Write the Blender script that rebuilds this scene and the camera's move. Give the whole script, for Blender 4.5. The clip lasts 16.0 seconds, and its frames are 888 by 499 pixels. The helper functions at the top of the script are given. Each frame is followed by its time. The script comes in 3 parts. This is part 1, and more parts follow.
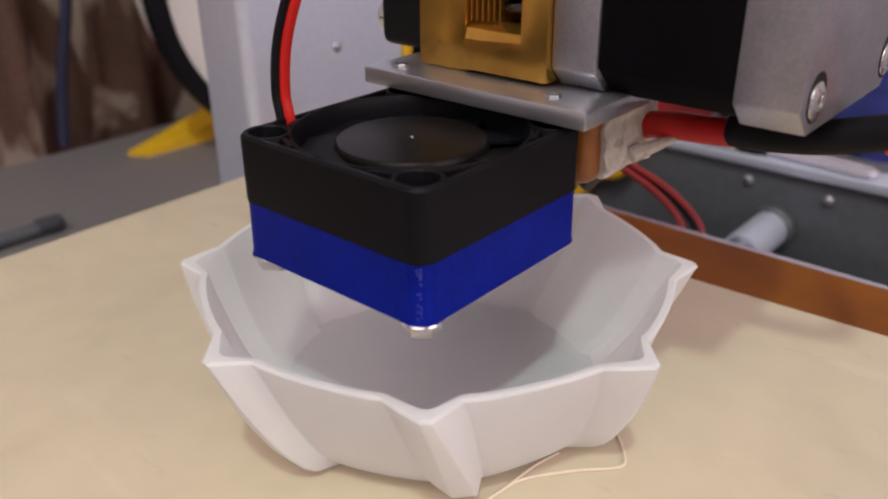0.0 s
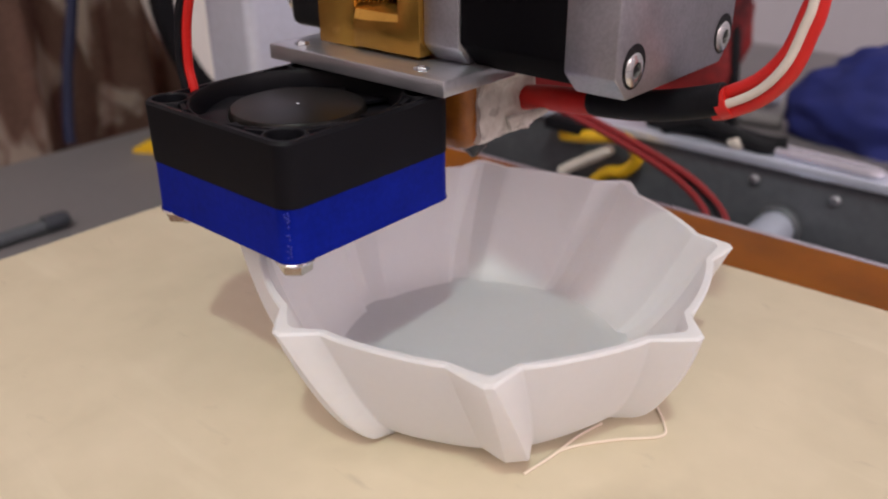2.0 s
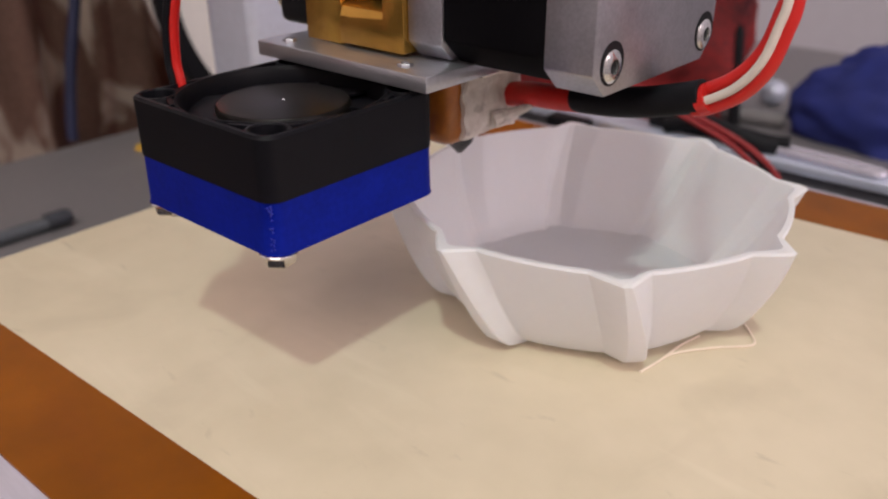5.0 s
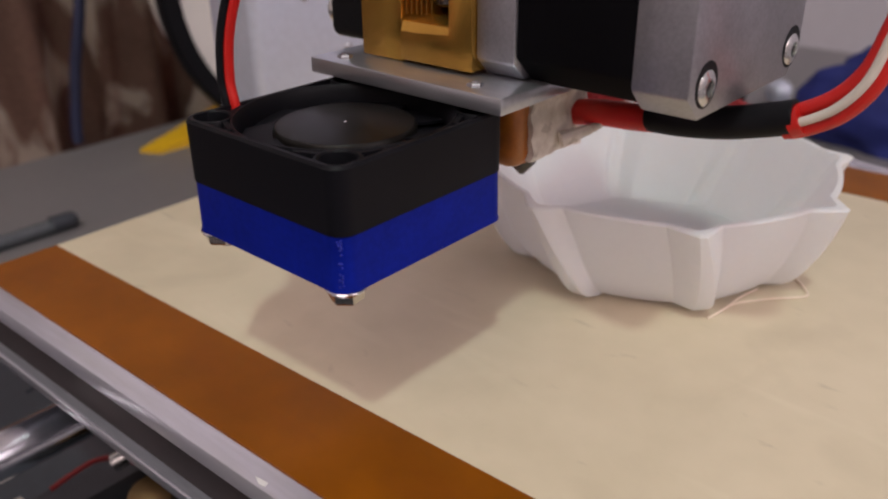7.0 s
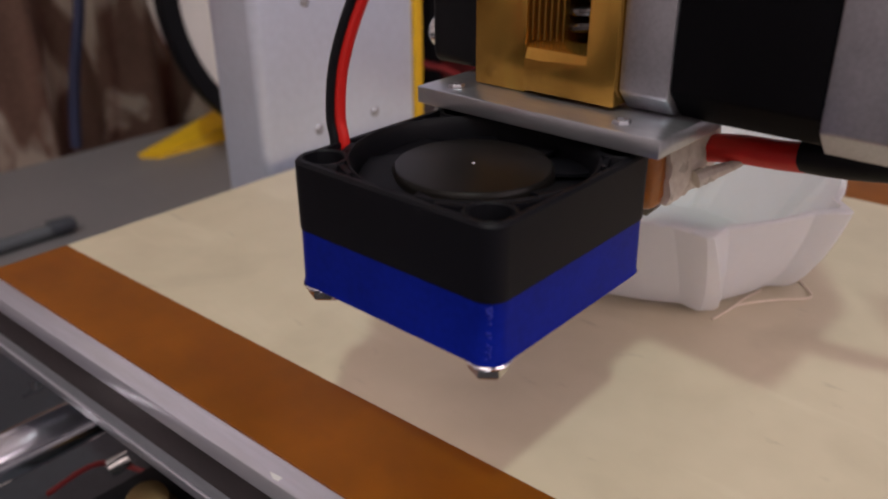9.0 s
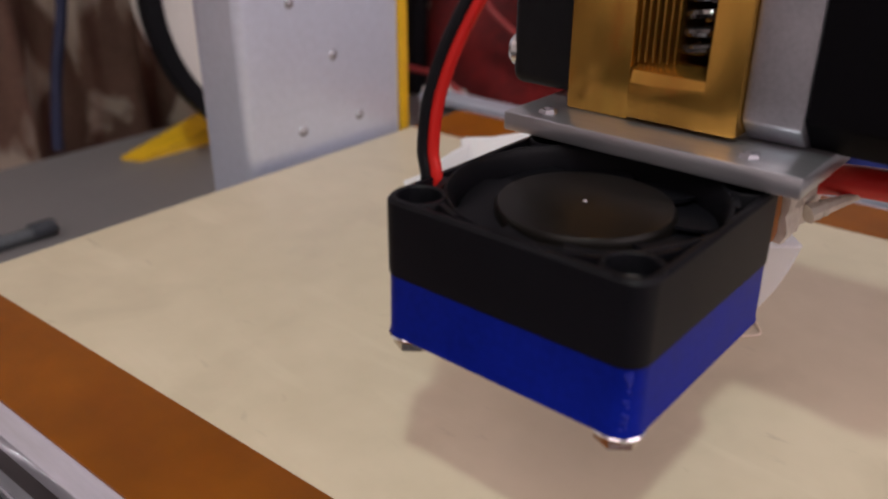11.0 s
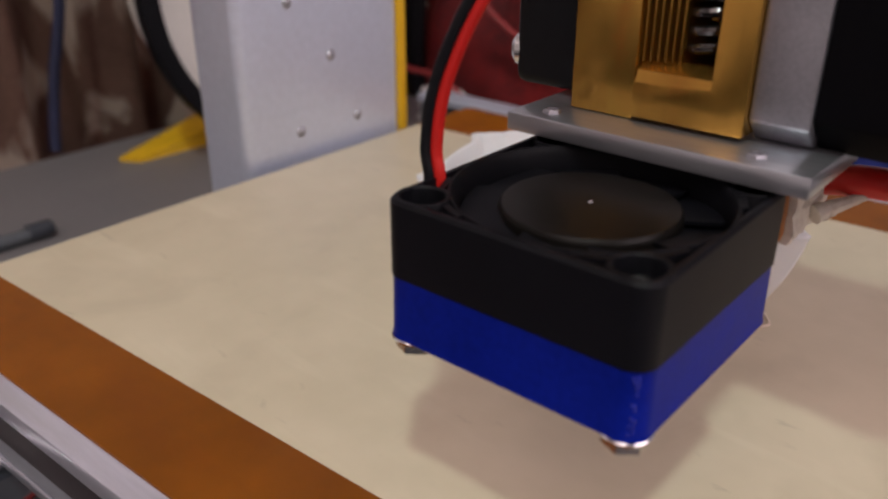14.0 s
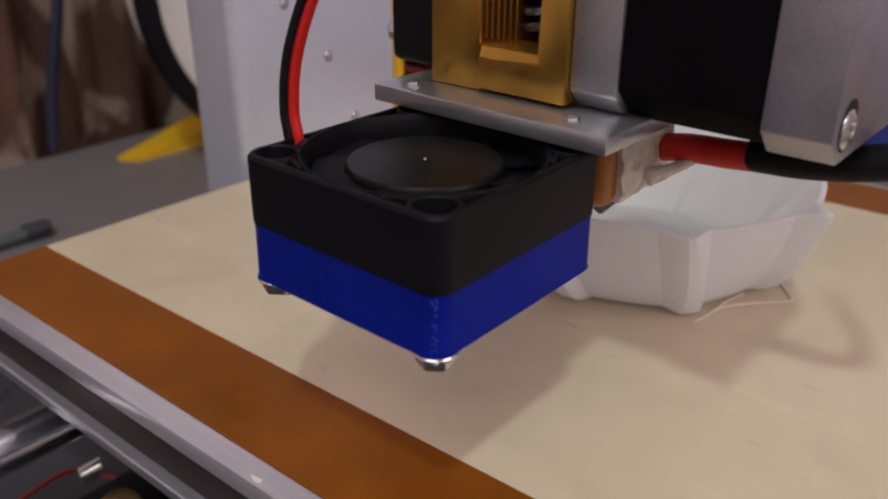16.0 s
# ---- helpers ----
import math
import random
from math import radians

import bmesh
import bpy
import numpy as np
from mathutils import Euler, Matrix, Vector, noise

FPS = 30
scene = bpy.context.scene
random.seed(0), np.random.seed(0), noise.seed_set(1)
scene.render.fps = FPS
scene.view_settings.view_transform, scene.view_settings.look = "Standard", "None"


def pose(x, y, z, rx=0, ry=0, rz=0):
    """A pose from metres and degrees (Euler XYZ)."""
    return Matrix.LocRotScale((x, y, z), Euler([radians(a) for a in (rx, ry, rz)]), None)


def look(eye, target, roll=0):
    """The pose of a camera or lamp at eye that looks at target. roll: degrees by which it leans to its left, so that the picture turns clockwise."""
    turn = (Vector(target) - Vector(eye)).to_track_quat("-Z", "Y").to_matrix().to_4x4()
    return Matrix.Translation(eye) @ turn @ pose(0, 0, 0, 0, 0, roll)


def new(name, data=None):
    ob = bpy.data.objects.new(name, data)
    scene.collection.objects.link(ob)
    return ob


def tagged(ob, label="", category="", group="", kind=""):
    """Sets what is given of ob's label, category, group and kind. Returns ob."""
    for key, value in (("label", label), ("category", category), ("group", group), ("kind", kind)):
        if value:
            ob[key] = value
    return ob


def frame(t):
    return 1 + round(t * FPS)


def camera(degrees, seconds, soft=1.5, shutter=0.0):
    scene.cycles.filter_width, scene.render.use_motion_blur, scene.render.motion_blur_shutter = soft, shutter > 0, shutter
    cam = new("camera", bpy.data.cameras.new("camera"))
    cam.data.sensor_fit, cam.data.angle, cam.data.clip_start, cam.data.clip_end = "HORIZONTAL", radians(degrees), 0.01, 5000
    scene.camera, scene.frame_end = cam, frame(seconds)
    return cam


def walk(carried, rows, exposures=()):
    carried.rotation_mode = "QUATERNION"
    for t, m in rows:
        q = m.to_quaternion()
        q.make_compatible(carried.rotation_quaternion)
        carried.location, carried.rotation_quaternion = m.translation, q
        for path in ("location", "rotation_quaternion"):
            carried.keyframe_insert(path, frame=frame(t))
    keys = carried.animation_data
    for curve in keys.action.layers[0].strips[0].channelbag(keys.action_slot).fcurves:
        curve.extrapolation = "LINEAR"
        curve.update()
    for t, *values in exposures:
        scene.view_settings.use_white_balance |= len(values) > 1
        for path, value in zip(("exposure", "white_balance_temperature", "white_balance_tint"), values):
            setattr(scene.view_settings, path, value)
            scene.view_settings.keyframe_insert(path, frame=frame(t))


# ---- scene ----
cam = camera(56.11, 16.0, soft=2.1)
cam.data.dof.use_dof = True
cam.data.dof.focus_distance, cam.data.dof.aperture_fstop = 0.145, 20

# Plan in millimetres; the first eye stands at (0, 0, 0) of the plan and the table top at z = -165.
TABLE = -165.0


def at(x, y, z):
    """A plan point in metres."""
    return Vector((x / 1000, y / 1000, (z - TABLE) / 1000))


# seconds, eye x y z, yaw pitch roll: a hand-held camera that hardly moves
EYES = [
    (0.0, 0.62, -0.41, -1.04, 40.61, -25.83, 0.38),
    (0.5, 0.28, -0.60, -0.78, 40.65, -25.91, 0.29),
    (1.0, 0.11, -0.70, -0.86, 40.68, -25.91, 0.37),
    (1.5, -0.16, -0.94, -0.39, 40.81, -26.07, 0.41),
    (2.0, -0.48, -1.08, -0.33, 40.85, -26.05, 0.29),
    (2.5, -0.29, -1.05, -0.48, 40.96, -26.03, 0.23),
    (3.0, -0.20, -0.97, -0.50, 41.13, -26.06, 0.18),
    (3.5, -0.19, -1.04, -0.24, 41.07, -26.14, 0.25),
    (4.0, -0.19, -1.01, -0.14, 41.03, -26.19, 0.14),
    (6.5, -0.10, 0.32, 0.69, 41.31, -26.24, 0.51),
    (7.0, 0.29, 0.24, 0.85, 41.39, -26.22, 0.54),
    (7.5, 0.40, 0.04, 0.79, 41.46, -26.13, 0.49),
    (8.0, -0.53, -0.13, 0.87, 41.29, -26.09, 0.53),
    (8.5, 0.18, -0.54, 0.70, 41.31, -25.90, 0.35),
    (9.0, 0.12, -0.08, 0.57, 41.33, -25.76, 0.28),
    (11.5, 0.07, 0.08, 0.11, 40.26, -25.49, -0.19),
    (12.0, 0.06, 0.04, 0.25, 40.23, -25.56, -0.13),
    (12.5, -0.00, 0.46, -0.08, 40.38, -25.44, -0.30),
    (13.0, -0.07, 0.37, -0.01, 40.30, -25.44, -0.29),
    (13.5, -0.16, 0.37, -0.60, 40.28, -25.35, -0.18),
    (14.0, -0.13, 0.71, -0.46, 40.33, -25.41, -0.15),
    (14.5, -0.01, 1.04, 0.03, 40.44, -25.49, -0.24),
    (15.0, 0.01, 0.98, 0.32, 40.33, -25.51, -0.28),
    (15.5, 0.08, 1.22, -0.27, 40.37, -25.41, -0.24),
    (16.0, 0.14, 1.67, -0.30, 40.39, -25.38, -0.41),
]
walk(cam, [(t, pose(x / 1000, y / 1000, (z - TABLE) / 1000, 90 + pitch, roll, yaw)) for t, x, y, z, yaw, pitch, roll in EYES],
     exposures=[(0.0, -0.09), (4.0, 0.0), (6.5, -0.17), (8.5, -0.45), (11.5, -0.31), (13.5, -0.33), (16.0, -0.45)])

# seconds, print head's way along x, bed's way along y
MOVES = [
    (0.0, -0.00, 0.00),
    (0.5, -10.41, 1.47),
    (1.0, -19.96, 5.31),
    (1.5, -27.34, 3.81),
    (2.0, -30.58, 11.06),
    (2.5, -34.27, 18.22),
    (3.0, -39.06, 27.56),
    (3.5, -44.27, 32.15),
    (4.0, -44.73, 40.80),
    (4.2, -41.90, 41.80),
    (6.3, -29.60, 71.20),
    (6.5, -26.95, 73.40),
    (7.0, -18.19, 79.00),
    (7.5, -9.82, 82.60),
    (8.0, -5.74, 88.20),
    (8.5, 0.29, 83.00),
    (9.0, 10.57, 82.30),
    (9.2, 14.60, 81.60),
    (11.3, 36.20, 57.50),
    (11.5, 38.80, 54.70),
    (12.0, 44.30, 49.50),
    (12.5, 45.18, 48.60),
    (13.0, 42.73, 51.40),
    (13.5, 41.39, 53.20),
    (14.0, 34.16, 67.10),
    (14.5, 28.21, 78.50),
    (15.0, 23.68, 79.00),
    (15.5, 20.19, 79.00),
    (16.0, 5.61, 84.00),
]

# ---- light ----
world = bpy.data.worlds.new("world")
scene.world = world
world.use_nodes = True
world.node_tree.nodes["Background"].inputs[0].default_value = (0.75, 0.72, 0.7, 1)
world.node_tree.nodes["Background"].inputs[1].default_value = 0.05


def disk_light(name, eye, target, size, watts, colour):
    data = bpy.data.lights.new(name, "AREA")
    data.shape, data.size, data.energy, data.color = "DISK", size, watts, colour
    ob = new(name, data)
    ob.matrix_world = look(eye, target)
    return ob


disk_light("ceiling_lamp", (0.44, -0.60, 1.68), (-0.09, 0.09, 0.08), 0.11, 10.9, (0.82, 1.0, 0.90))
# added warm fill from behind the camera, no fixture of the room
disk_light("front_fill", (0.25, -1.05, 1.7), (-0.1, 0.1, 0.0), 1.8, 23, (1.0, 0.81, 0.77))
# added low fill from the east to lift the fan's shadow; no window there
disk_light("side_fill", (1.86, 0.15, 0.75), (-0.1, 0.1, 0.1), 1.7, 29, (1.0, 0.825, 0.86))


# ---- materials ----
def material(name, colour, rough=0.5, metal=0.0, vary=0.15, grain=300.0, blotch=40.0, bump=0.1, second=None, sss=0.0, coat=0.0, spec=0.5, stretch=(1, 1, 1), depth=0.0003):
    m = bpy.data.materials.new(name)
    m.use_nodes = True
    nt = m.node_tree
    p = nt.nodes["Principled BSDF"]
    co = nt.nodes.new("ShaderNodeTexCoord")
    mp = nt.nodes.new("ShaderNodeMapping")
    mp.inputs["Scale"].default_value = stretch
    nt.links.new(co.outputs["Object"], mp.inputs["Vector"])
    fine, broad = nt.nodes.new("ShaderNodeTexNoise"), nt.nodes.new("ShaderNodeTexNoise")
    for n, s, d in ((fine, grain, 4), (broad, blotch, 5)):
        n.inputs["Scale"].default_value, n.inputs["Detail"].default_value = s, d
        nt.links.new(mp.outputs[0], n.inputs["Vector"])
    add = nt.nodes.new("ShaderNodeMath")
    add.operation = "MULTIPLY_ADD"
    add.inputs[1].default_value = 0.4
    nt.links.new(fine.outputs["Fac"], add.inputs[0])
    half = nt.nodes.new("ShaderNodeMath")
    half.operation = "MULTIPLY"
    half.inputs[1].default_value = 0.6
    nt.links.new(broad.outputs["Fac"], half.inputs[0])
    nt.links.new(half.outputs[0], add.inputs[2])
    ramp = nt.nodes.new("ShaderNodeValToRGB")
    dark = second or tuple(c * (1 - vary) for c in colour)
    light = colour if second else tuple(min(1, c * (1 + vary)) for c in colour)
    ramp.color_ramp.elements[0].position, ramp.color_ramp.elements[1].position = 0.35, 0.65
    ramp.color_ramp.elements[0].color, ramp.color_ramp.elements[1].color = (*dark, 1), (*light, 1)
    nt.links.new(add.outputs[0], ramp.inputs[0])
    nt.links.new(ramp.outputs[0], p.inputs["Base Color"])
    rr = nt.nodes.new("ShaderNodeMapRange")
    rr.inputs["To Min"].default_value, rr.inputs["To Max"].default_value = max(0.02, rough - 0.07), min(1, rough + 0.07)
    nt.links.new(broad.outputs["Fac"], rr.inputs["Value"])
    nt.links.new(rr.outputs[0], p.inputs["Roughness"])
    p.inputs["Metallic"].default_value = metal
    p.inputs["Specular IOR Level"].default_value = spec
    p.inputs["Coat Weight"].default_value = coat
    p.inputs["Coat Roughness"].default_value = 0.06
    if sss:
        p.inputs["Subsurface Weight"].default_value = sss
        p.inputs["Subsurface Radius"].default_value = (1, 0.9, 0.8)
        p.inputs["Subsurface Scale"].default_value = 0.004
    if bump:
        bp = nt.nodes.new("ShaderNodeBump")
        bp.inputs["Strength"].default_value, bp.inputs["Distance"].default_value = bump, depth
        nt.links.new(fine.outputs["Fac"], bp.inputs["Height"])
        nt.links.new(bp.outputs[0], p.inputs["Normal"])
    return m


def layered(m, pitch, strength):
    """Adds printed layer lines, level in z, to a material's relief."""
    nt = m.node_tree
    wave = nt.nodes.new("ShaderNodeTexWave")
    wave.bands_direction = "Z"
    wave.inputs["Scale"].default_value = 0.314 / pitch
    wave.inputs["Distortion"].default_value = 0.4
    co = [n for n in nt.nodes if n.bl_idname == "ShaderNodeTexCoord"][0]
    nt.links.new(co.outputs["Object"], wave.inputs["Vector"])
    old = [n for n in nt.nodes if n.bl_idname == "ShaderNodeBump"][0]
    bp = nt.nodes.new("ShaderNodeBump")
    bp.inputs["Strength"].default_value, bp.inputs["Distance"].default_value = strength, 0.0001
    nt.links.new(wave.outputs["Fac"], bp.inputs["Height"])
    nt.links.new(old.outputs[0], bp.inputs["Normal"])
    nt.links.new(bp.outputs[0], nt.nodes["Principled BSDF"].inputs["Normal"])
    return m


M = {
    "black": material("black_fan_plastic", (0.0044, 0.0044, 0.0066), 0.5, vary=0.25, grain=2500, bump=0.15, spec=0.14, depth=0.0001),
    "hub": material("hub_plastic", (0.0068, 0.0058, 0.0052), 0.36, vary=0.2, grain=2500, bump=0.06, spec=0.16, depth=0.0001),
    "blue": layered(material("blue_printed_plastic", (0.0035, 0.0115, 0.225), 0.36, vary=0.16, grain=900, blotch=120, bump=0.12, spec=0.06, depth=0.0001), 0.0004, 0.08),
    "white": layered(material("white_printed_plastic", (0.92, 0.925, 0.945), 0.45, vary=0.02, grain=700, blotch=80, bump=0.1, sss=0.5, depth=0.0001), 0.0004, 0.1),
    "alu": material("brushed_aluminium", (0.58, 0.56, 0.65), 0.28, 0.55, vary=0.12, grain=900, blotch=80, bump=0.12, stretch=(0.12, 1, 1), depth=0.0001),
    "cast": material("machined_aluminium", (0.40, 0.40, 0.44), 0.38, 0.9, vary=0.16, grain=1500, blotch=120, bump=0.3, depth=0.0001),
    "gold": material("gold_anodised_aluminium", (0.62, 0.345, 0.072), 0.25, 0.92, vary=0.12, grain=1200, blotch=100, bump=0.08, stretch=(1, 1, 0.15), depth=0.0001),
    "motor": material("black_motor_steel", (0.0045, 0.0042, 0.0055), 0.6, 0.0, vary=0.2, grain=1500, bump=0.06, spec=0.04, depth=0.0001),
    "steel": material("bright_steel", (0.62, 0.62, 0.62), 0.2, 0.9, vary=0.15, grain=900, bump=0.05, depth=0.0001),
    "chrome": material("polished_rod_steel", (0.74, 0.75, 0.80), 0.17, 1.0, vary=0.1, grain=500, bump=0.02),
    "spring": material("black_spring_steel", (0.10, 0.095, 0.095), 0.18, 0.9, vary=0.2, bump=0.05),
    "cream": material("cream_tape_sheet", (0.67, 0.58, 0.43), 0.46, second=(0.60, 0.52, 0.375), grain=110, blotch=22, bump=0.12, depth=0.0002),
    "kapton": material("amber_polyimide_tape", (0.225, 0.067, 0.003), 0.4, 0.0, vary=0.24, grain=60, blotch=18, bump=0.03, coat=0.1, spec=0.08),
    "kapton_block": material("amber_tape_wrap", (0.36, 0.12, 0.016), 0.3, 0.1, vary=0.3, grain=400, blotch=150, bump=0.3, coat=0.3),
    "sheet": material("grey_sheet_metal", (0.62, 0.66, 0.79), 0.34, 0.45, vary=0.06, grain=400, blotch=15, bump=0.05),
    "darkbar": material("dark_grey_painted_steel", (0.10, 0.108, 0.122), 0.45, 0.2, vary=0.2, grain=300, blotch=30, bump=0.1),
    # near-black brown: shade of the gap under the bed plate, put into the colour
    "darkgap": material("shaded_gap", (0.03, 0.021, 0.022), 0.5, vary=0.25, grain=300, bump=0.1),
    "wool": material("ceramic_wool", (0.86, 0.81, 0.75), 0.9, second=(0.60, 0.53, 0.47), grain=500, blotch=260, bump=0.5, depth=0.0005),
    "red": material("red_silicone", (0.56, 0.015, 0.012), 0.38, vary=0.1, grain=400, bump=0.05),
    "red_dark": material("red_wire_insulation", (0.24, 0.013, 0.016), 0.42, vary=0.15, grain=400, bump=0.05),
    "rubber": material("black_insulation", (0.008, 0.008, 0.010), 0.5, vary=0.2, grain=500, bump=0.1, spec=0.14),
    "white_wire": material("white_wire_insulation", (0.66, 0.60, 0.54), 0.5, vary=0.1, grain=500, bump=0.1),
    "yellow": material("yellow_plastic", (0.72, 0.42, 0.012), 0.45, vary=0.1, grain=200, blotch=60, bump=0.1),
    "curtain": material("brown_patterned_cloth", (0.28, 0.16, 0.122), 0.9, second=(0.11, 0.057, 0.045), grain=900, blotch=22, bump=0.4, stretch=(1, 1, 0.5)),
    "navy": material("navy_cord", (0.013, 0.017, 0.055), 0.6, vary=0.2, grain=600, bump=0.3),
    "table": material("grey_table_laminate", (0.20, 0.187, 0.195), 0.5, vary=0.1, grain=250, blotch=7, bump=0.06),
    "base": material("black_base_panel", (0.05, 0.055, 0.068), 0.3, vary=0.2, grain=300, blotch=20, bump=0.05),
    "wall": material("warm_white_wall", (0.85, 0.80, 0.80), 0.8, vary=0.03, grain=60, blotch=2, bump=0.1),
    "wall_far": material("lavender_grey_wall", (0.52, 0.50, 0.56), 0.8, vary=0.04, grain=60, blotch=2, bump=0.1),
    "floor": material("floor_tile", (0.38, 0.33, 0.29), 0.5, vary=0.1, grain=60, blotch=3, bump=0.05),
    "blue_cloth": material("royal_blue_cloth", (0.012, 0.02, 0.15), 0.85, vary=0.25, grain=900, blotch=40, bump=0.4),
    "red_cloth": material("dark_red_fabric", (0.30, 0.012, 0.013), 0.75, second=(0.05, 0.006, 0.008), grain=400, blotch=18, bump=0.3),
    "brass": material("brass", (0.18, 0.115, 0.055), 0.5, 1.0, vary=0.15, grain=500, bump=0.1),
    "filament": material("white_filament", (0.82, 0.70, 0.58), 0.4, vary=0.05, grain=500, bump=0.1),
    "winding": material("white_wound_filament", (0.78, 0.74, 0.70), 0.45, vary=0.05, grain=500, bump=0.2, stretch=(8, 1, 1)),
    "nut_steel": material("dark_bright_steel", (0.62, 0.59, 0.55), 0.2, 1.0, vary=0.2, grain=900, bump=0.05, depth=0.0001),
    "dull_alu": material("dull_aluminium", (0.36, 0.36, 0.41), 0.34, 0.7, vary=0.15, grain=900, blotch=60, bump=0.12, stretch=(0.12, 1, 1), depth=0.0001),
    "led": material("red_led_lens", (0.6, 0.02, 0.02), 0.3),
    "plate": material("satin_aluminium_plate", (0.47, 0.48, 0.52), 0.3, 0.85, vary=0.12, grain=900, blotch=80, bump=0.12, stretch=(0.12, 1, 1), depth=0.0001),
    "blue_gloss": material("glossy_blue_plastic", (0.02, 0.03, 0.3), 0.12, spec=0.9),
    "paper": material("white_paper", (0.72, 0.70, 0.70), 0.8, vary=0.06, grain=200, bump=0.2),
}
M["kapton"].node_tree.nodes["Principled BSDF"].inputs["Coat Roughness"].default_value = 0.14
lens = M["led"].node_tree.nodes["Principled BSDF"]
lens.inputs["Emission Color"].default_value, lens.inputs["Emission Strength"].default_value = (1.0, 0.06, 0.03, 1), 30
# the thin printed wall lets some light through
nt = M["white"].node_tree
tl = nt.nodes.new("ShaderNodeBsdfTranslucent")
tl.inputs["Color"].default_value = (0.94, 0.95, 0.97, 1)
mx = nt.nodes.new("ShaderNodeMixShader")
mx.inputs[0].default_value = 0.35
nt.links.new(nt.nodes["Principled BSDF"].outputs[0], mx.inputs[1])
nt.links.new(tl.outputs[0], mx.inputs[2])
nt.links.new(mx.outputs[0], nt.nodes["Material Output"].inputs["Surface"])


def streaks(m, colour, scale, stretch, turn, lo, hi, weight):
    """Lays worn streaks or smudges of another colour over a material."""
    nt = m.node_tree
    p = nt.nodes["Principled BSDF"]
    old = p.inputs["Base Color"].links[0].from_socket
    co = nt.nodes.new("ShaderNodeTexCoord")
    mp = nt.nodes.new("ShaderNodeMapping")
    mp.inputs["Scale"].default_value, mp.inputs["Rotation"].default_value = stretch, (0, 0, radians(turn))
    n = nt.nodes.new("ShaderNodeTexNoise")
    n.inputs["Scale"].default_value, n.inputs["Detail"].default_value, n.inputs["Distortion"].default_value = scale, 6, 0.5
    r = nt.nodes.new("ShaderNodeMapRange")
    r.inputs["From Min"].default_value, r.inputs["From Max"].default_value, r.inputs["To Max"].default_value = lo, hi, weight
    mix = nt.nodes.new("ShaderNodeMixRGB")
    mix.inputs[2].default_value = (*colour, 1)
    nt.links.new(co.outputs["Object"], mp.inputs["Vector"])
    nt.links.new(mp.outputs[0], n.inputs["Vector"])
    nt.links.new(n.outputs["Fac"], r.inputs["Value"])
    nt.links.new(r.outputs[0], mix.inputs[0])
    nt.links.new(old, mix.inputs[1])
    nt.links.new(mix.outputs[0], p.inputs["Base Color"])


streaks(M["cream"], (0.78, 0.70, 0.54), 60, (0.25, 1.6, 1), 12, 0.58, 0.72, 0.28)
streaks(M["cream"], (0.50, 0.43, 0.31), 34, (1, 1, 1), 0, 0.56, 0.74, 0.5)
streaks(M["cream"], (0.40, 0.34, 0.25), 150, (0.5, 1.3, 1), 40, 0.66, 0.76, 0.5)
streaks(M["kapton"], (0.19, 0.05, 0.005), 28, (0.6, 1.6, 1), 0, 0.5, 0.7, 0.7)
streaks(M["alu"], (0.50, 0.48, 0.50), 90, (0.15, 1.4, 1), 2, 0.5, 0.68, 0.6)
streaks(M["wool"], (0.16, 0.12, 0.09), 300, (1, 1, 1), 0, 0.60, 0.70, 0.4)
streaks(M["gold"], (0.75, 0.50, 0.10), 120, (1, 1, 0.2), 0, 0.6, 0.72, 0.5)
streaks(M["table"], (0.25, 0.235, 0.235), 22, (1, 0.5, 1), 20, 0.55, 0.75, 0.4)
# cream flecks on the curtain
nt = M["curtain"].node_tree
vor = nt.nodes.new("ShaderNodeTexNoise")
vor.inputs["Scale"].default_value, vor.inputs["Detail"].default_value, vor.inputs["Distortion"].default_value = 27, 3, 0.5
fl = nt.nodes.new("ShaderNodeValToRGB")
fl.color_ramp.elements[0].position, fl.color_ramp.elements[1].position = 0.52, 0.60
mixn = nt.nodes.new("ShaderNodeMixRGB")
mixn.inputs[2].default_value = (0.52, 0.43, 0.37, 1)
ramp0 = [n for n in nt.nodes if n.bl_idname == "ShaderNodeValToRGB" and n != fl][0]
mpn = [n for n in nt.nodes if n.bl_idname == "ShaderNodeMapping"][0]
nt.links.new(mpn.outputs[0], vor.inputs["Vector"])
nt.links.new(vor.outputs["Fac"], fl.inputs[0])
nt.links.new(fl.outputs[0], mixn.inputs[0])
nt.links.new(ramp0.outputs[0], mixn.inputs[1])
nt.links.new(mixn.outputs[0], nt.nodes["Principled BSDF"].inputs["Base Color"])


# ---- mesh helpers (plan millimetres) ----
def box(bm, x0, x1, y0, y1, z0, z1, bevel=0.0, seg=2):
    vs = [bm.verts.new((x, y, z)) for x in (x0, x1) for y in (y0, y1) for z in (z0, z1)]
    fs = [bm.faces.new([vs[i] for i in q]) for q in ((0, 1, 3, 2), (4, 6, 7, 5), (0, 4, 5, 1), (2, 3, 7, 6), (0, 2, 6, 4), (1, 5, 7, 3))]
    if bevel:
        es = list({e for f in fs for e in f.edges})
        bmesh.ops.bevel(bm, geom=es, offset=bevel, segments=seg, affect="EDGES", profile=0.5)
    return bm


def ring_points(c, u, v, r, seg):
    return [c + u * (r * math.cos(2 * math.pi * k / seg)) + v * (r * math.sin(2 * math.pi * k / seg)) for k in range(seg)]


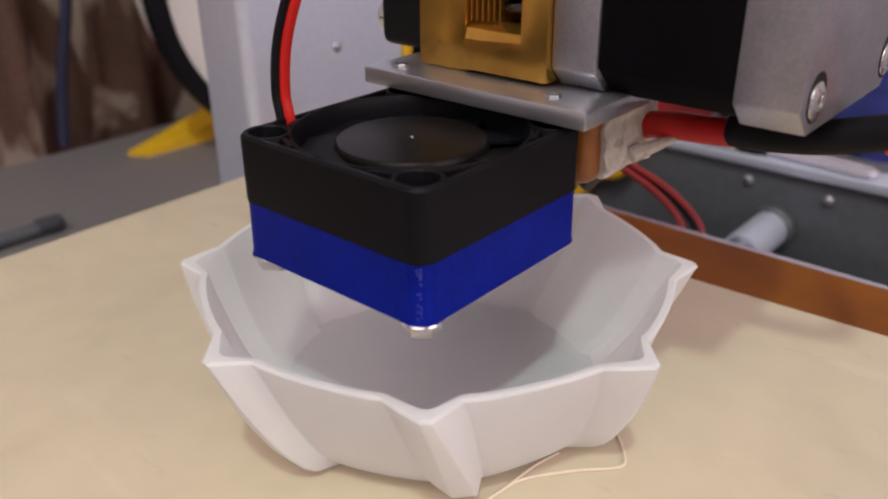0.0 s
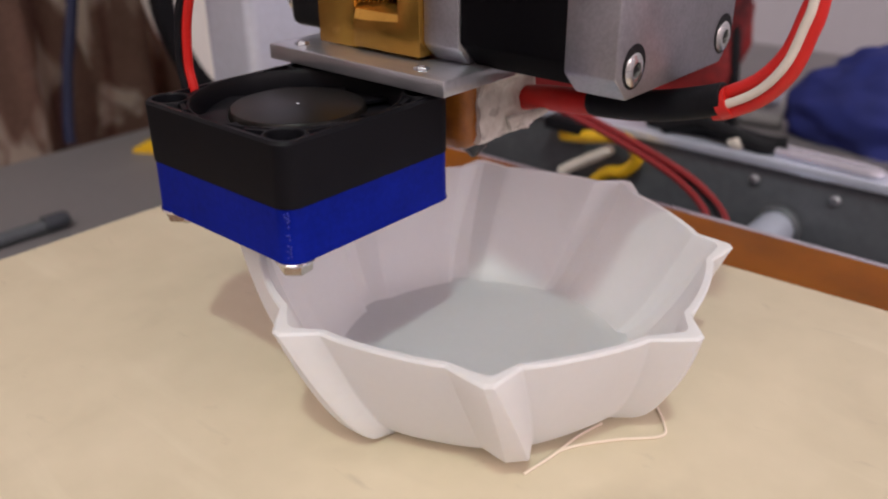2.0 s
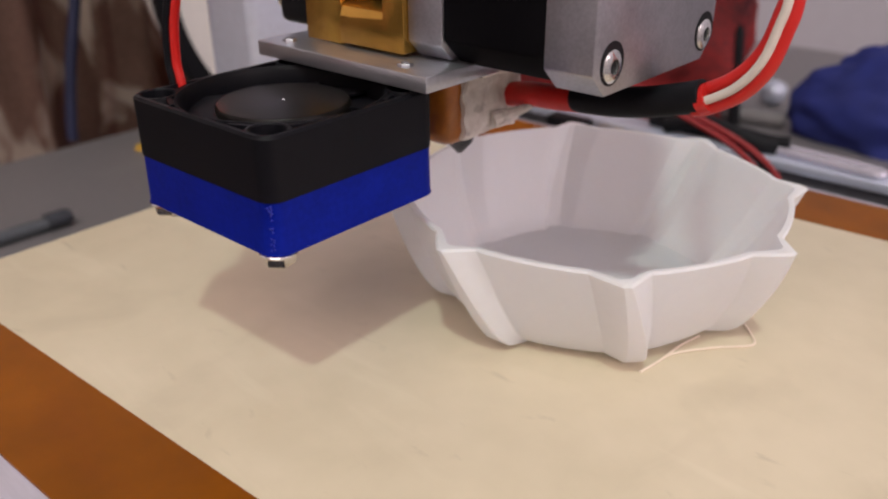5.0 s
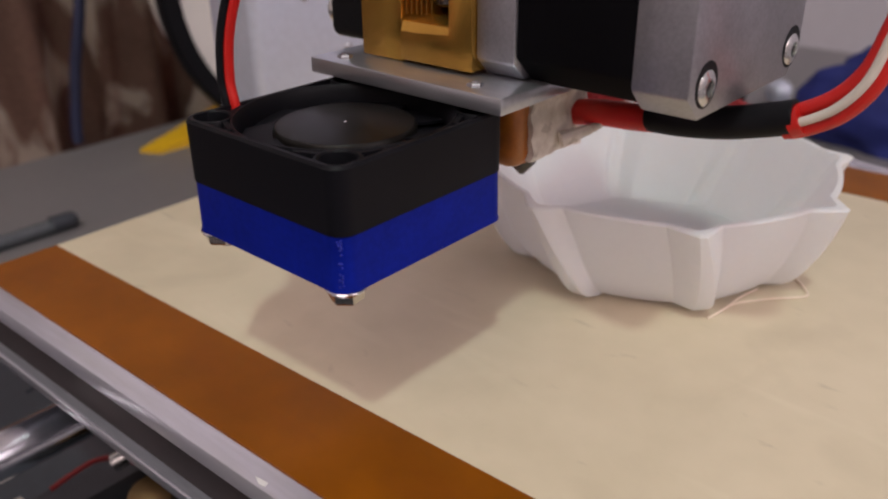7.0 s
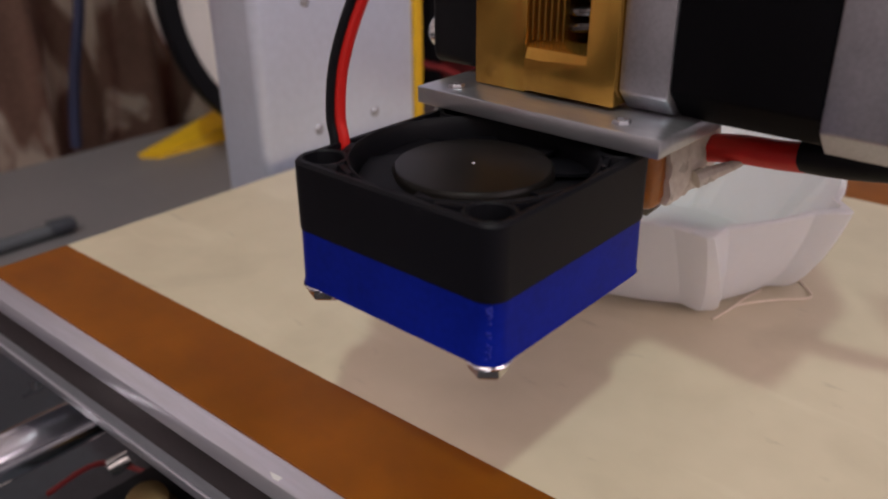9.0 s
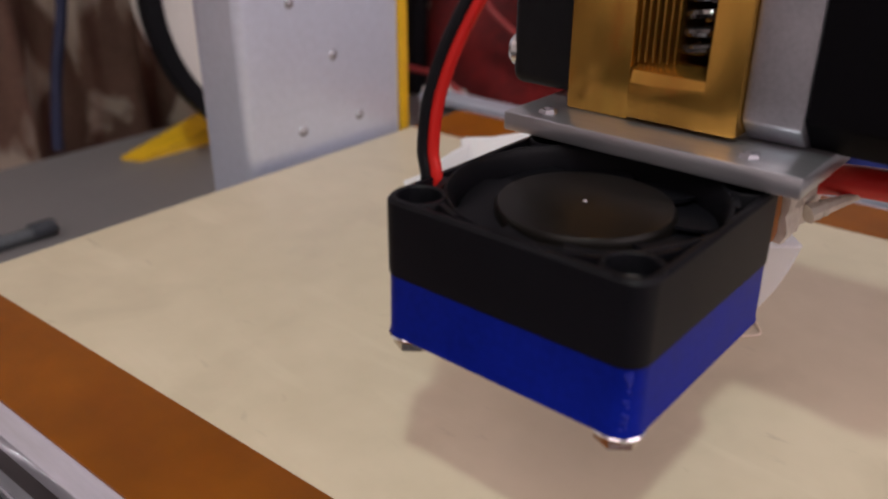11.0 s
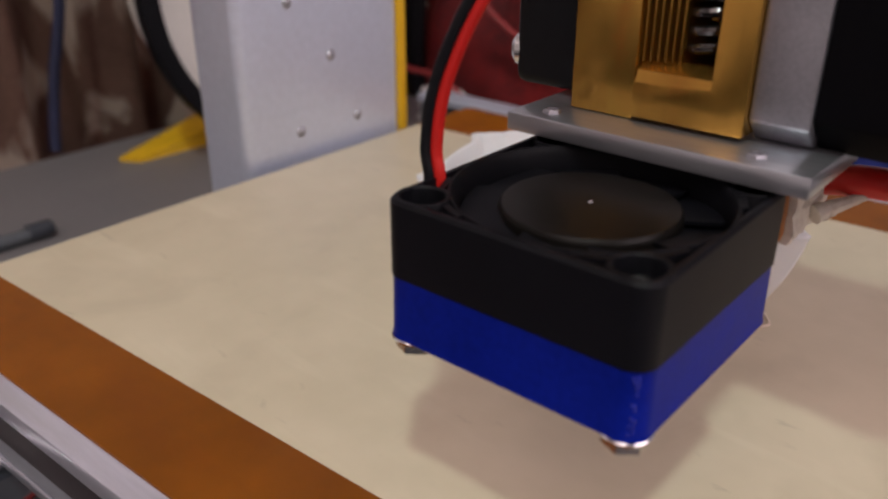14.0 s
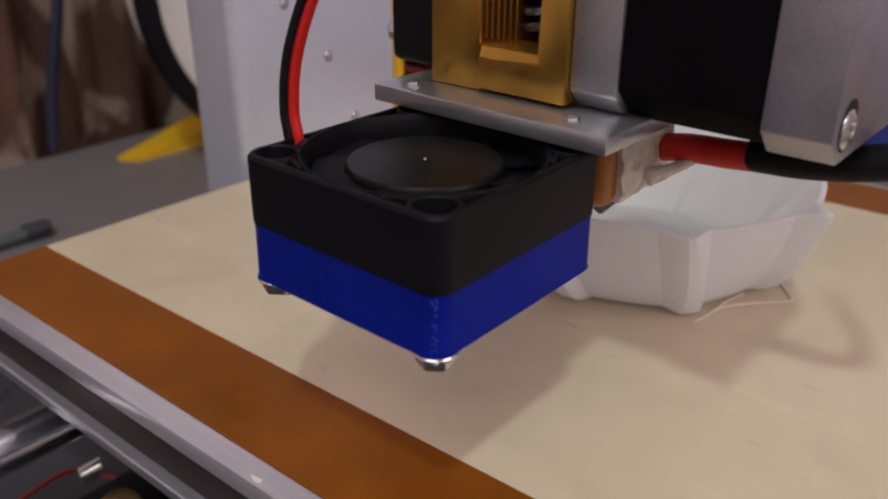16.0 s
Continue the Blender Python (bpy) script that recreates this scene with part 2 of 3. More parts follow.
def sweep(bm, pts, radius, seg=12, caps=True):
    """A tube along points; radius is one number or one for each point."""
    pts = [Vector(p) for p in pts]
    rad = radius if isinstance(radius, (list, tuple)) else [radius] * len(pts)
    up = Vector((0.13, 0.31, 0.94))
    rings = []
    for i, p in enumerate(pts):
        d = (pts[min(i + 1, len(pts) - 1)] - pts[max(i - 1, 0)]).normalized()
        if abs(d.dot(up)) > 0.97:
            up = Vector((1, 0.2, 0))
        u = (up - d * up.dot(d)).normalized()
        up = u
        rings.append([bm.verts.new(q) for q in ring_points(p, u, d.cross(u), rad[i], seg)])
    for a, b in zip(rings, rings[1:]):
        for k in range(seg):
            bm.faces.new((a[k], a[(k + 1) % seg], b[(k + 1) % seg], b[k]))
    if caps:
        bm.faces.new(list(reversed(rings[0])))
        bm.faces.new(rings[-1])
    return bm


def smooth_path(pts, n=8):
    """Catmull-Rom through the points."""
    pts = [Vector(p) for p in pts]
    out = []
    for i in range(len(pts) - 1):
        a, b, c, d = pts[max(i - 1, 0)], pts[i], pts[i + 1], pts[min(i + 2, len(pts) - 1)]
        for k in range(n):
            t = k / n
            out.append(0.5 * (2 * b + (c - a) * t + (2 * a - 5 * b + 4 * c - d) * t * t + (3 * b - a - 3 * c + d) * t ** 3))
    return out + [pts[-1]]


def lathe(bm, c, axis, profile, seg=32, closed=False):
    """Turns (radius, height) pairs round an axis through c."""
    axis = Vector(axis).normalized()
    u = axis.orthogonal().normalized()
    v = axis.cross(u)
    rings = []
    for r, h in profile:
        o = Vector(c) + axis * h
        rings.append([bm.verts.new(o)] if r < 1e-6 else [bm.verts.new(q) for q in ring_points(o, u, v, r, seg)])
    pairs = list(zip(rings, rings[1:])) + ([(rings[-1], rings[0])] if closed else [])
    for a, b in pairs:
        for k in range(seg):
            q = [a[k % len(a)], a[(k + 1) % len(a)], b[(k + 1) % len(b)], b[k % len(b)]]
            q = list(dict.fromkeys(q))
            if len(q) > 2:
                bm.faces.new(q)
    return bm


def rounded_square(cx, cy, half, r, seg=6):
    out = []
    for k, (sx, sy) in enumerate(((1, 1), (-1, 1), (-1, -1), (1, -1))):
        for j in range(seg + 1):
            a = math.pi / 2 * (k + j / seg)
            out.append((cx + sx * (half - r) + r * math.cos(a), cy + sy * (half - r) + r * math.sin(a)))
    return out


def loft(bm, loops, cap_first=True, cap_last=True):
    """Skins loops of equal length."""
    rings = [[bm.verts.new(p) for p in lp] for lp in loops]
    n = len(rings[0])
    for a, b in zip(rings, rings[1:]):
        for k in range(n):
            bm.faces.new((a[k], a[(k + 1) % n], b[(k + 1) % n], b[k]))
    if cap_first:
        bm.faces.new(list(reversed(rings[0])))
    if cap_last:
        bm.faces.new(rings[-1])
    return rings


def prism(bm, pts, z0, z1):
    loft(bm, [[(x, y, z0) for x, y in pts], [(x, y, z1) for x, y in pts]])
    return bm


def slab(bm, pts, z0, z1, bevel):
    prism(bm, pts, z0, z1)
    if bevel:
        bmesh.ops.bevel(bm, geom=bm.edges[:], offset=bevel, segments=2, affect="EDGES", profile=0.5)
    return bm


ORIGIN = {}


def thing(name, origin, label, category, group="", kind=""):
    ob = new(name)
    ob.empty_display_size = 0.01
    ob.matrix_world = Matrix.Translation(at(*origin))
    ORIGIN[name] = Vector(origin)
    return tagged(ob, label, category, group, kind)


def mesh_of(name, bm, mat, origin, sharp=35):
    bmesh.ops.recalc_face_normals(bm, faces=bm.faces[:])
    for v in bm.verts:
        v.co = (v.co - Vector(origin)) / 1000
    me = bpy.data.meshes.new(name)
    bm.to_mesh(me)
    bm.free()
    me.materials.append(mat)
    me.shade_smooth()
    me.set_sharp_from_angle(angle=radians(sharp))
    return me


def root_of(ob):
    while ob.parent:
        ob = ob.parent
    return ob


def part(name, bm, mat, parent, label="", sharp=35):
    ob = new(name, mesh_of(name, bm, mat, ORIGIN[root_of(parent).name], sharp))
    ob.parent = parent
    return tagged(ob, label) if label else ob


def solo(name, bm, mat, origin, label, category, group="", kind="", sharp=35):
    ob = new(name, mesh_of(name, bm, mat, origin, sharp))
    ob.matrix_world = Matrix.Translation(at(*origin))
    ORIGIN[ob.name] = Vector(origin)
    return tagged(ob, label, category, group, kind)


def B():
    return bmesh.new()


# ---- room ----
FLOOR = TABLE - 740
solo("floor", box(B(), -1500, 1900, -2100, 1200, FLOOR - 100, FLOOR), M["floor"], (0, 0, FLOOR), "tan tiled floor under the work table", "floor", kind="structure")
solo("ceiling", box(B(), -1500, 1900, -2100, 1200, 1700, 1800), M["wall"], (0, 0, 1700), "plain white ceiling", "ceiling", kind="structure")
solo("wall_north", box(B(), -1500, 1900, 1100, 1200, FLOOR, 1700), M["wall_far"], (0, 1100, FLOOR), "pale plain wall behind the table", "wall", kind="structure")
solo("wall_south", box(B(), -1500, 1900, -2200, -2100, FLOOR, 1700), M["wall"], (0, -2100, FLOOR), "pale plain wall", "wall", kind="structure")
solo("wall_west", box(B(), -1600, -1500, -2100, 1200, FLOOR, 1700), M["wall"], (-1500, 0, FLOOR), "pale plain wall", "wall", kind="structure")
solo("wall_east", box(B(), 1900, 2000, -2100, 1200, FLOOR, 1700), M["wall"], (1900, 0, FLOOR), "pale plain wall", "wall", kind="structure")

table = thing("work_table", (0, 100, FLOOR), "grey laminate work table under the printer", "table")
part("tabletop", box(B(), -486, 700, -500, 760, TABLE - 28, TABLE, 2), M["table"], table)
for x in (-440, 650):
    for y in (-450, 710):
        part("leg", box(B(), x - 22, x + 22, y - 22, y + 22, FLOOR, TABLE - 28, 2), M["darkbar"], table)


def curtain():
    bm = B()
    ny, nz = 260, 30
    grid = []
    for i in range(ny + 1):
        y = -420 + 1100 * i / ny
        row = []
        for k in range(nz + 1):
            z = FLOOR + 30 + (45 - FLOOR - 30) * k / nz
            fold = 13 * math.sin(y / 13.5 + 1.3 * math.sin(y / 47)) + 6 * math.sin(y / 6.1 + z / 140) + 5 * noise.noise(Vector((y / 30, z / 120, 0)))
            row.append(bm.verts.new((-520 + fold, y, z)))
        grid.append(row)
    for a, b in zip(grid, grid[1:]):
        for k in range(nz):
            bm.faces.new((a[k], b[k], b[k + 1], a[k + 1]))
    bmesh.ops.solidify(bm, geom=bm.faces[:], thickness=1.2)
    return bm


solo("curtain", curtain(), M["curtain"], (-520, 130, FLOOR + 30), "dark brown curtain with pale blotches, hanging in folds", "curtain", sharp=60)
solo("hanging_cord", sweep(B(), smooth_path([(-488, 215, TABLE + 2), (-489, 217, -150), (-490, 224, -118), (-490, 236, -70), (-490, 238, 0), (-492, 239, 44)]), 3.3, 10), M["navy"], (-488, 215, TABLE), "dark blue cord hanging before the brown curtain", "cord")

# ---- printer frame ----
frame_root = thing("printer_frame", (-227, 190, TABLE), "grey sheet-metal printer frame with side column", "printer frame")
col = B()
bend = [(-218.6 + 3.6 * math.sin(radians(15 * k)), 159.2 - 3.6 * math.cos(radians(15 * k))) for k in range(7)]
prism(col, [(-237, 155.6), *bend, (-215, 226), (-217, 226), (-217, 160), (-219, 158), (-237, 158)], TABLE, 330)
column = part("column", col, M["sheet"], frame_root, "bent grey sheet-metal side column")
for y, z in ((178.8, -86.5), (205.5, -86.3), (194.0, -62.8), (176.5, -43.5), (209, -36)):
    part("rivet", lathe(B(), (-215.1, y, z), (1, 0, 0), [(0, 1.1), (0.9, 0.95), (1.6, 0.5), (1.9, 0.0)], 14), M["cast"], column, "small raised rivet")
part("edge_strip", box(B(), -218, -213.5, 226.5, 230.5, TABLE, 330, 0.6), M["yellow"], frame_root, "narrow yellow edge strip")
part("base_panel", box(B(), -312, 150, -140, 300, TABLE, TABLE + 4, 1), M["base"], frame_root, "black base panel")
bar = B()
box(bar, -262, 150, 292, 294.5, TABLE + 4, -106, 0.4)
rear = part("rear_bar", bar, M["darkbar"], frame_root, "dark grey rear cross bar")
part("bar_lip", box(B(), -262, 150, 289.5, 303, -107, -103.4, 0.6), M["sheet"], rear, "pale folded top lip")
for x, z in ((-102.5, -113), (-73.5, -113.8)):
    part("bolt", lathe(B(), (x, 292, z), (0, -1, 0), [(0, 1.5), (1.2, 1.5), (1.8, 1.0), (2.0, 0), (2.0, -1)], 16), M["cast"], rear, "round steel bolt head")
part("rod_clamp", lathe(B(), (-91, 292, -128.5), (0, -1, 0), [(0, 4), (7.6, 4), (8.4, 3), (8.4, -1)], 28), M["darkbar"], rear, "round rod clamp")
for x, z in ((-91, -128.5), (-184, -130.5)):
    part("guide_rod", sweep(B(), [(x, -120, z), (x, 291, z)], 6.0, 28), M["chrome"], frame_root, "polished steel guide rod")
part("rod_sleeve", sweep(B(), [(-91, 262, -128.5), (-91, 290, -128.5)], 6.9, 28), M["sheet"], rear, "pale rod sleeve")
part("indicator_arm", sweep(B(), [(-225, 155.8, 2), (-213, 124, 2)], 2.5, 10), M["rubber"], column, "thin black lamp arm")
part("indicator_led", lathe(B(), (-212, 121, 0.5), (0.6, -0.4, -0.7), [(0, 2.2), (1.1, 1.9), (1.6, 1), (1.6, -3), (0, -3)], 14), M["led"], column, "small glowing red indicator")
part("front_bar", box(B(), -262, 150, -124, -121, TABLE + 4, -106, 0.4), M["darkbar"], frame_root, "dark grey front cross bar")
part("pulley", lathe(B(), (-158, 70, -146), (0.3, -0.4, 1), [(0, 6), (3, 6), (5.5, 5), (5.5, 2), (4, 1.5), (4, -3), (6, -4), (6, -6), (0, -6)], 20), M["brass"], frame_root, "small brass pulley")
part("belt_block", box(B(), -176, -146, 58, 92, TABLE + 4, -148, 1.5), M["rubber"], frame_root, "black belt block")
part("end_stop", box(B(), -196, -184, 38, 52, TABLE + 4, -153, 1), M["white_wire"], frame_root, "small pale end stop")
part("connector", lathe(B(), (-185, 76, -150), (0.4, 0.7, 0.3), [(0, 3), (2.4, 3), (2.6, 2.4), (2.6, -3), (0, -3)], 14), M["steel"], frame_root, "small steel connector")
part("loose_wire", sweep(B(), smooth_path([(-198, 60, -158), (-192, 72, -152), (-180, 78, -151), (-165, 86, -158)]), 0.8, 8), M["red_dark"], frame_root, "thin red wire")

# ---- print bed ----
BED = -95.0
bed = thing("print_bed", (-90, 87, BED), "aluminium print bed covered with cream sheet and amber tape", "print bed")
part("plate", slab(B(), [(-210, -22.9), (45, -15.9), (45, 200), (-210, 200)], BED - 4.8, BED - 0.5, 0.4), M["alu"], bed, "bare aluminium plate edge")
part("cover_sheet", box(B(), -209.6, 45, -2, 185, BED - 0.5, BED, 0.15), M["cream"], bed, "cream cover sheet, faintly stained")
part("tape_strip", prism(B(), [(-209.4, -18.0), (45, -10.9), (45, 11.5), (-209.4, 1.9)], BED - 0.5, BED + 0.12), M["kapton"], bed, "glossy amber tape strip")
part("tape_strip", prism(B(), [(-209.4, 166), (45, 178), (45, 196.5), (-209.4, 195.5)], BED - 0.5, BED + 0.12), M["kapton"], bed, "glossy amber tape strip")
part("chipped_label", prism(B(), [(-96.6, -18.4), (-93.6, -18.0), (-93.4, -19.0), (-94.6, -19.2)], BED - 0.55, BED - 0.35), M["paper"], bed, "small white chip of label on the bare edge")
# solid dark fill stands for the shade between plate and carriage
part("gap_fill", slab(B(), [(-206, -21.4), (42, -14.4), (42, 196), (-206, 196)], BED - 14.4, BED - 4.8, 0), M["darkgap"], bed, "dark fill standing for the shaded gap under the plate")
part("carriage_plate", slab(B(), [(-208, -23.9), (43, -17.2), (43, 197), (-208, 197)], BED - 17.4, BED - 14.4, 0.35), M["dull_alu"], bed, "dull aluminium carriage plate with a bright edge")
for x in (-200.5, 38):
    for y in (-14, 198):
        part("spacer", lathe(B(), (x, y, BED - 9.6), (0, 0, 1), [(2.4, -4.9), (2.4, 6)], 14), M["steel"], bed)
# highlight on the carriage plate's top edge, added as a paler rod
part("edge_highlight", sweep(B(), [(-207.6, -23.8, BED - 14.5), (42.6, -17.1, BED - 14.5)], 0.4, 8), M["alu"], bed, "pale thin rod standing for the highlight on the carriage plate's top edge")
for x in (-184, -91):
    for y in (30, 140):
        part("bearing", sweep(B(), [(x, y - 14, -130), (x, y + 14, -130)], 8.5, 24), M["steel"], bed, "steel linear bearing")
        part("bearing_block", box(B(), x - 11, x + 11, y - 12, y + 12, -122.5, BED - 17.3, 1), M["darkbar"], bed)
for dx, dy, nm in ((0, 0, "red_dark"), (4.8, 2.0, "red_dark"), (2.4, 2.5, "rubber")):
    part("heater_wire", sweep(B(), smooth_path([(-84 + dx, 198 + dy, -101), (-91 + dx, 210 + dy, -99), (-103 + dx, 215 + dy, -93.5), (-121 + dx, 218 + dy, -88.5), (-146 + dx, 221 + dy, -83), (-180 + dx, 226 + dy, -78)]), 1.1, 10), M[nm], bed, "heater wire at the rear edge")

# ---- printed bowl ----
BOWL = (-89.4, 101.9)


def bowl():
    bm = B()
    levels = 16

    def loop(s, inset, floor):
        z = BED + floor + (25.5 - floor) * s
        f = (z - BED) / 25.5
        c, tip = 28.4 + 14.2 * f ** 0.54, 31.9 + 15.4 * f ** 0.52
        foot = 1.3 * max(0.0, 1 - f / 0.12) ** 2
        c, tip = c - 0.5 * foot, tip - foot
        twist = 8.5 * (1 - f)
        left, right = -0.3 - 1.5 * (1 - f), 1.4 + 3.2 * (1 - f)
        pts = []
        for k in range(8):
            base = -6.4 + 45 * k + twist
            for a, r in ((-8.0, c), (-7.7, c * 0.97 + tip * 0.03), (0.5 * (left - 8.0), c * 0.52 + tip * 0.48), (left - 0.7, c * 0.1 + tip * 0.9), (left, tip), (0.5 * (left + right), tip * 0.998), (right, tip * 0.99 + c * 0.01), (right + 0.6, c * 0.1 + tip * 0.9), (0.5 * (right + 7.4), c * 0.54 + tip * 0.46), (7.0, c * 0.96 + tip * 0.04), (7.4, c), (11, c * 0.998), (16, c * 0.992), (22.5, c * 0.989), (29, c * 0.992), (34.2, c * 0.998)):
                w = radians(base + a)
                rr = r - inset * (1 + 1.1 * (r - c) / (tip - c))
                pts.append((BOWL[0] + rr * math.cos(w), BOWL[1] + rr * math.sin(w), z))
        return pts

    loops = [loop(k / levels, 0, 0) for k in range(levels + 1)]
    loops += [loop(1, 0.3, 0.0), loop(1, 1.15, 0.0)]
    loops[-3] = [(x, y, z - 0.35) for x, y, z in loops[-3]]
    loops += [loop(1 - k / levels, 1.4 + 0.5 * k / levels, 1.4) for k in range(levels + 1)]
    loft(bm, loops)
    return bm


bowl_ob = solo("bowl", bowl(), M["white"], (BOWL[0], BOWL[1], BED), "white translucent 3D-printed bowl with eight pleated ribs, standing on the bed", "bowl", sharp=21)

strand = B()
sweep(strand, smooth_path([(-61.5, 78, BED + 0.25), (-60.4, 85, BED + 0.3), (-60, 92, BED + 0.3), (-58.7, 98, BED + 0.3)]), 0.27, 6)
sweep(strand, smooth_path([(-60.5, 86, BED + 0.3), (-58.6, 90, BED + 0.3), (-54, 96, BED + 0.3), (-48.8, 101.6, BED + 0.3), (-50, 105, BED + 0.3), (-54, 109.3, BED + 0.3)]), 0.27, 6)
strand_ob = solo("filament_strand", strand, M["filament"], (-57, 93, BED), "thin white strand of loose filament on the bed", "filament strand")

# ---- print head ----
FX, FY = -86.6, 93.0
TOP, SEAM, BASE = -41.2, -52.3, -62.0
head = thing("extruder", (FX, FY, BASE), "extruder print head with black fan, blue duct and motor", "print head")


def fan_wall():
    bm = B()
    outer = rounded_square(FX, FY, 20, 3.2, 8)
    inner = rounded_square(FX, FY, 18.9, 2.3, 8)
    soft = rounded_square(FX, FY, 19.6, 2.9, 8)
    loops = [[(x, y, SEAM) for x, y in inner], [(x, y, SEAM) for x, y in outer], [(x, y, TOP - 0.5) for x, y in outer]]
    loops += [[(x, y, TOP) for x, y in soft], [(x, y, TOP) for x, y in inner], [(x, y, SEAM) for x, y in inner]]
    loft(bm, loops, False, False)
    return bm


H = TOP - SEAM
fan = part("cooling_fan", fan_wall(), M["black"], head, "square black plastic cooling fan")
part("throat_ring", lathe(B(), (FX, FY, SEAM), (0, 0, 1), [(18.1, 0), (19.2, 0), (19.35, H - 0.3), (19.2, H), (18.95, H), (18.7, H - 0.4), (18.45, H - 1.2), (18.25, H - 2.4), (18.1, H - 4)], 72, closed=True), M["black"], fan, "round black throat ring")
for sx in (-1, 1):
    for sy in (-1, 1):
        cx, cy = FX + 16 * sx, FY + 16 * sy
        part("corner_boss", lathe(B(), (cx, cy, SEAM), (0, 0, 1), [(3.1, 0), (3.85, 0), (3.85, H - 0.2), (3.7, H + 0.05), (3.3, H + 0.05), (3.1, H - 0.2)], 28, closed=True), M["black"], fan)
        for dx, dy in ((-sx, 0), (0, -sy)):
            px, py = cx + dx * 3.7, cy + dy * 3.7
            ex, ey = px + dx * 4.2 + (1.9 * sx if dx == 0 else 0), py + dy * 4.2 + (1.9 * sy if dy == 0 else 0)
            n = Vector((-(ey - py), ex - px, 0)).normalized() * 0.45
            part("web", prism(B(), [(px + n.x, py + n.y), (ex + n.x, ey + n.y), (ex - n.x, ey - n.y), (px - n.x, py - n.y)], SEAM + 1, TOP - 0.2), M["black"], fan)
        pts = [(FX + 18.95 * sx, FY + 6 * sy), (FX + 18.95 * sx, FY + 18.95 * sy), (FX + 6 * sx, FY + 18.95 * sy), (FX + 13.4 * sx, FY + 13.4 * sy)]
        part("pocket_floor", prism(B(), pts, SEAM + 0.3, TOP - 5.5), M["black"], fan)
rotor = part("fan_rotor", lathe(B(), (FX, FY, TOP), (0, 0, 1), [(0, -1.6), (11.3, -1.6), (12.0, -1.75), (12.35, -2.2), (12.5, -2.8), (12.6, -9.5), (0, -9.5)], 56), M["hub"], head, "dark fan rotor with a flat hub cap")
part("hub_pin", lathe(B(), (FX, FY, TOP - 1.58), (0, 0, 1), [(0, 0.12), (0.25, 0.1), (0.32, 0)], 12), M["alu"], rotor, "tiny pale centre dot")
for k in range(9):
    bm = B()
    a0 = 2 * math.pi * k / 9
    lower, upper = [], []
    for j in range(9):
        a = a0 + j * 0.0975
        z = TOP - 2.7 - j * 0.17
        lower.append([(FX + r * math.cos(a + w), FY + r * math.sin(a + w), z - 0.25 - d) for r, w, d in ((12.4, 0, 0), (15, 0.05, 0.2), (17.7, 0.14, 0.5))])
        upper.append([(FX + r * math.cos(a + w), FY + r * math.sin(a + w), z + 0.25 - d) for r, w, d in ((12.4, 0, 0), (15, 0.05, 0.2), (17.7, 0.14, 0.5))])
    loft(bm, [lo + list(reversed(up)) for lo, up in zip(lower, upper)])
    part("fan_blade", bm, M["black"], rotor)
part("fan_grille", lathe(B(), (FX, FY, SEAM + 0.1), (0, 0, 1), [(18.4, 0), (18.4, 0.8), (0, 0.8), (0, 0)], 48), M["rubber"], fan, "dark backing under the blades")


def duct():
    bm = B()
    lo, hi = rounded_square(FX, FY, 19.95, 3.2, 8), rounded_square(FX, FY, 19.85, 3.2, 8)
    flare = rounded_square(FX, FY, 20.08, 3.15, 8)
    inn = rounded_square(FX, FY, 17.8, 2.2, 8)
    loft(bm, [[(x, y, SEAM - 2) for x, y in inn], [(x, y, BASE) for x, y in inn], [(x, y, BASE) for x, y in lo], [(x, y, BASE + 0.2) for x, y in flare], [(x, y, BASE + 0.7) for x, y in lo], [(x, y, SEAM) for x, y in hi], [(x, y, SEAM) for x, y in inn]])
    return bm


duct_ob = part("fan_duct", duct(), M["blue"], head, "blue 3D-printed fan duct with fine layer lines")
rng = random.Random(4)
seams = B()
for k in range(22):
    z = BASE + 0.6 + 9 * rng.random()
    a = radians(-52 + rng.gauss(0, 4))
    lathe(seams, (FX + 16.8 + 3.05 * math.cos(a), FY - 16.8 + 3.05 * math.sin(a), z), (math.cos(a), math.sin(a), 0), [(0, 0.26), (0.15, 0.2), (0.24, -0.05)], 8)
part("seam_blobs", seams, M["blue_gloss"], duct_ob, "small print blobs along the corner seam")
for sx, sy in ((1, -1), (-1, -1), (-1, 1)):
    cx, cy = FX + 16 * sx, FY + 16 * sy
    part("screw", lathe(B(), (cx, cy, TOP), (0, 0, 1), [(0, -2.7), (0.7, -2.7), (0.9, -2.0), (1.6, -2.0), (2.4, -2.8), (2.5, -4.4), (1.4, -5.6), (1.4, BASE - TOP - 2.6), (1.1, BASE - TOP - 3.3), (0, BASE - TOP - 3.3)], 18), M["steel"], head, "steel clamping screw")
    cx, cy = FX + 16.8 * sx, FY + 16.8 * sy
    part("washer", lathe(B(), (cx, cy, BASE), (0, 0, 1), [(1.5, 0), (3.3, 0), (3.45, -0.2), (3.3, -0.6), (1.5, -0.6)], 22, closed=True), M["chrome"], head)
    nut = B()
    hexa = [(cx + 2.85 * math.cos(radians(60 * k + 38)), cy + 2.85 * math.sin(radians(60 * k + 38))) for k in range(6)]
    inn = [(cx + (x - cx) * 0.86, cy + (y - cy) * 0.86) for x, y in hexa]
    loft(nut, [[(x, y, BASE - 2.6) for x, y in inn], [(x, y, BASE - 2.2) for x, y in hexa], [(x, y, BASE - 0.8) for x, y in hexa], [(x, y, BASE - 0.5) for x, y in inn]])
    part("nut", nut, M["nut_steel"], head, "hexagonal steel nut", sharp=20)

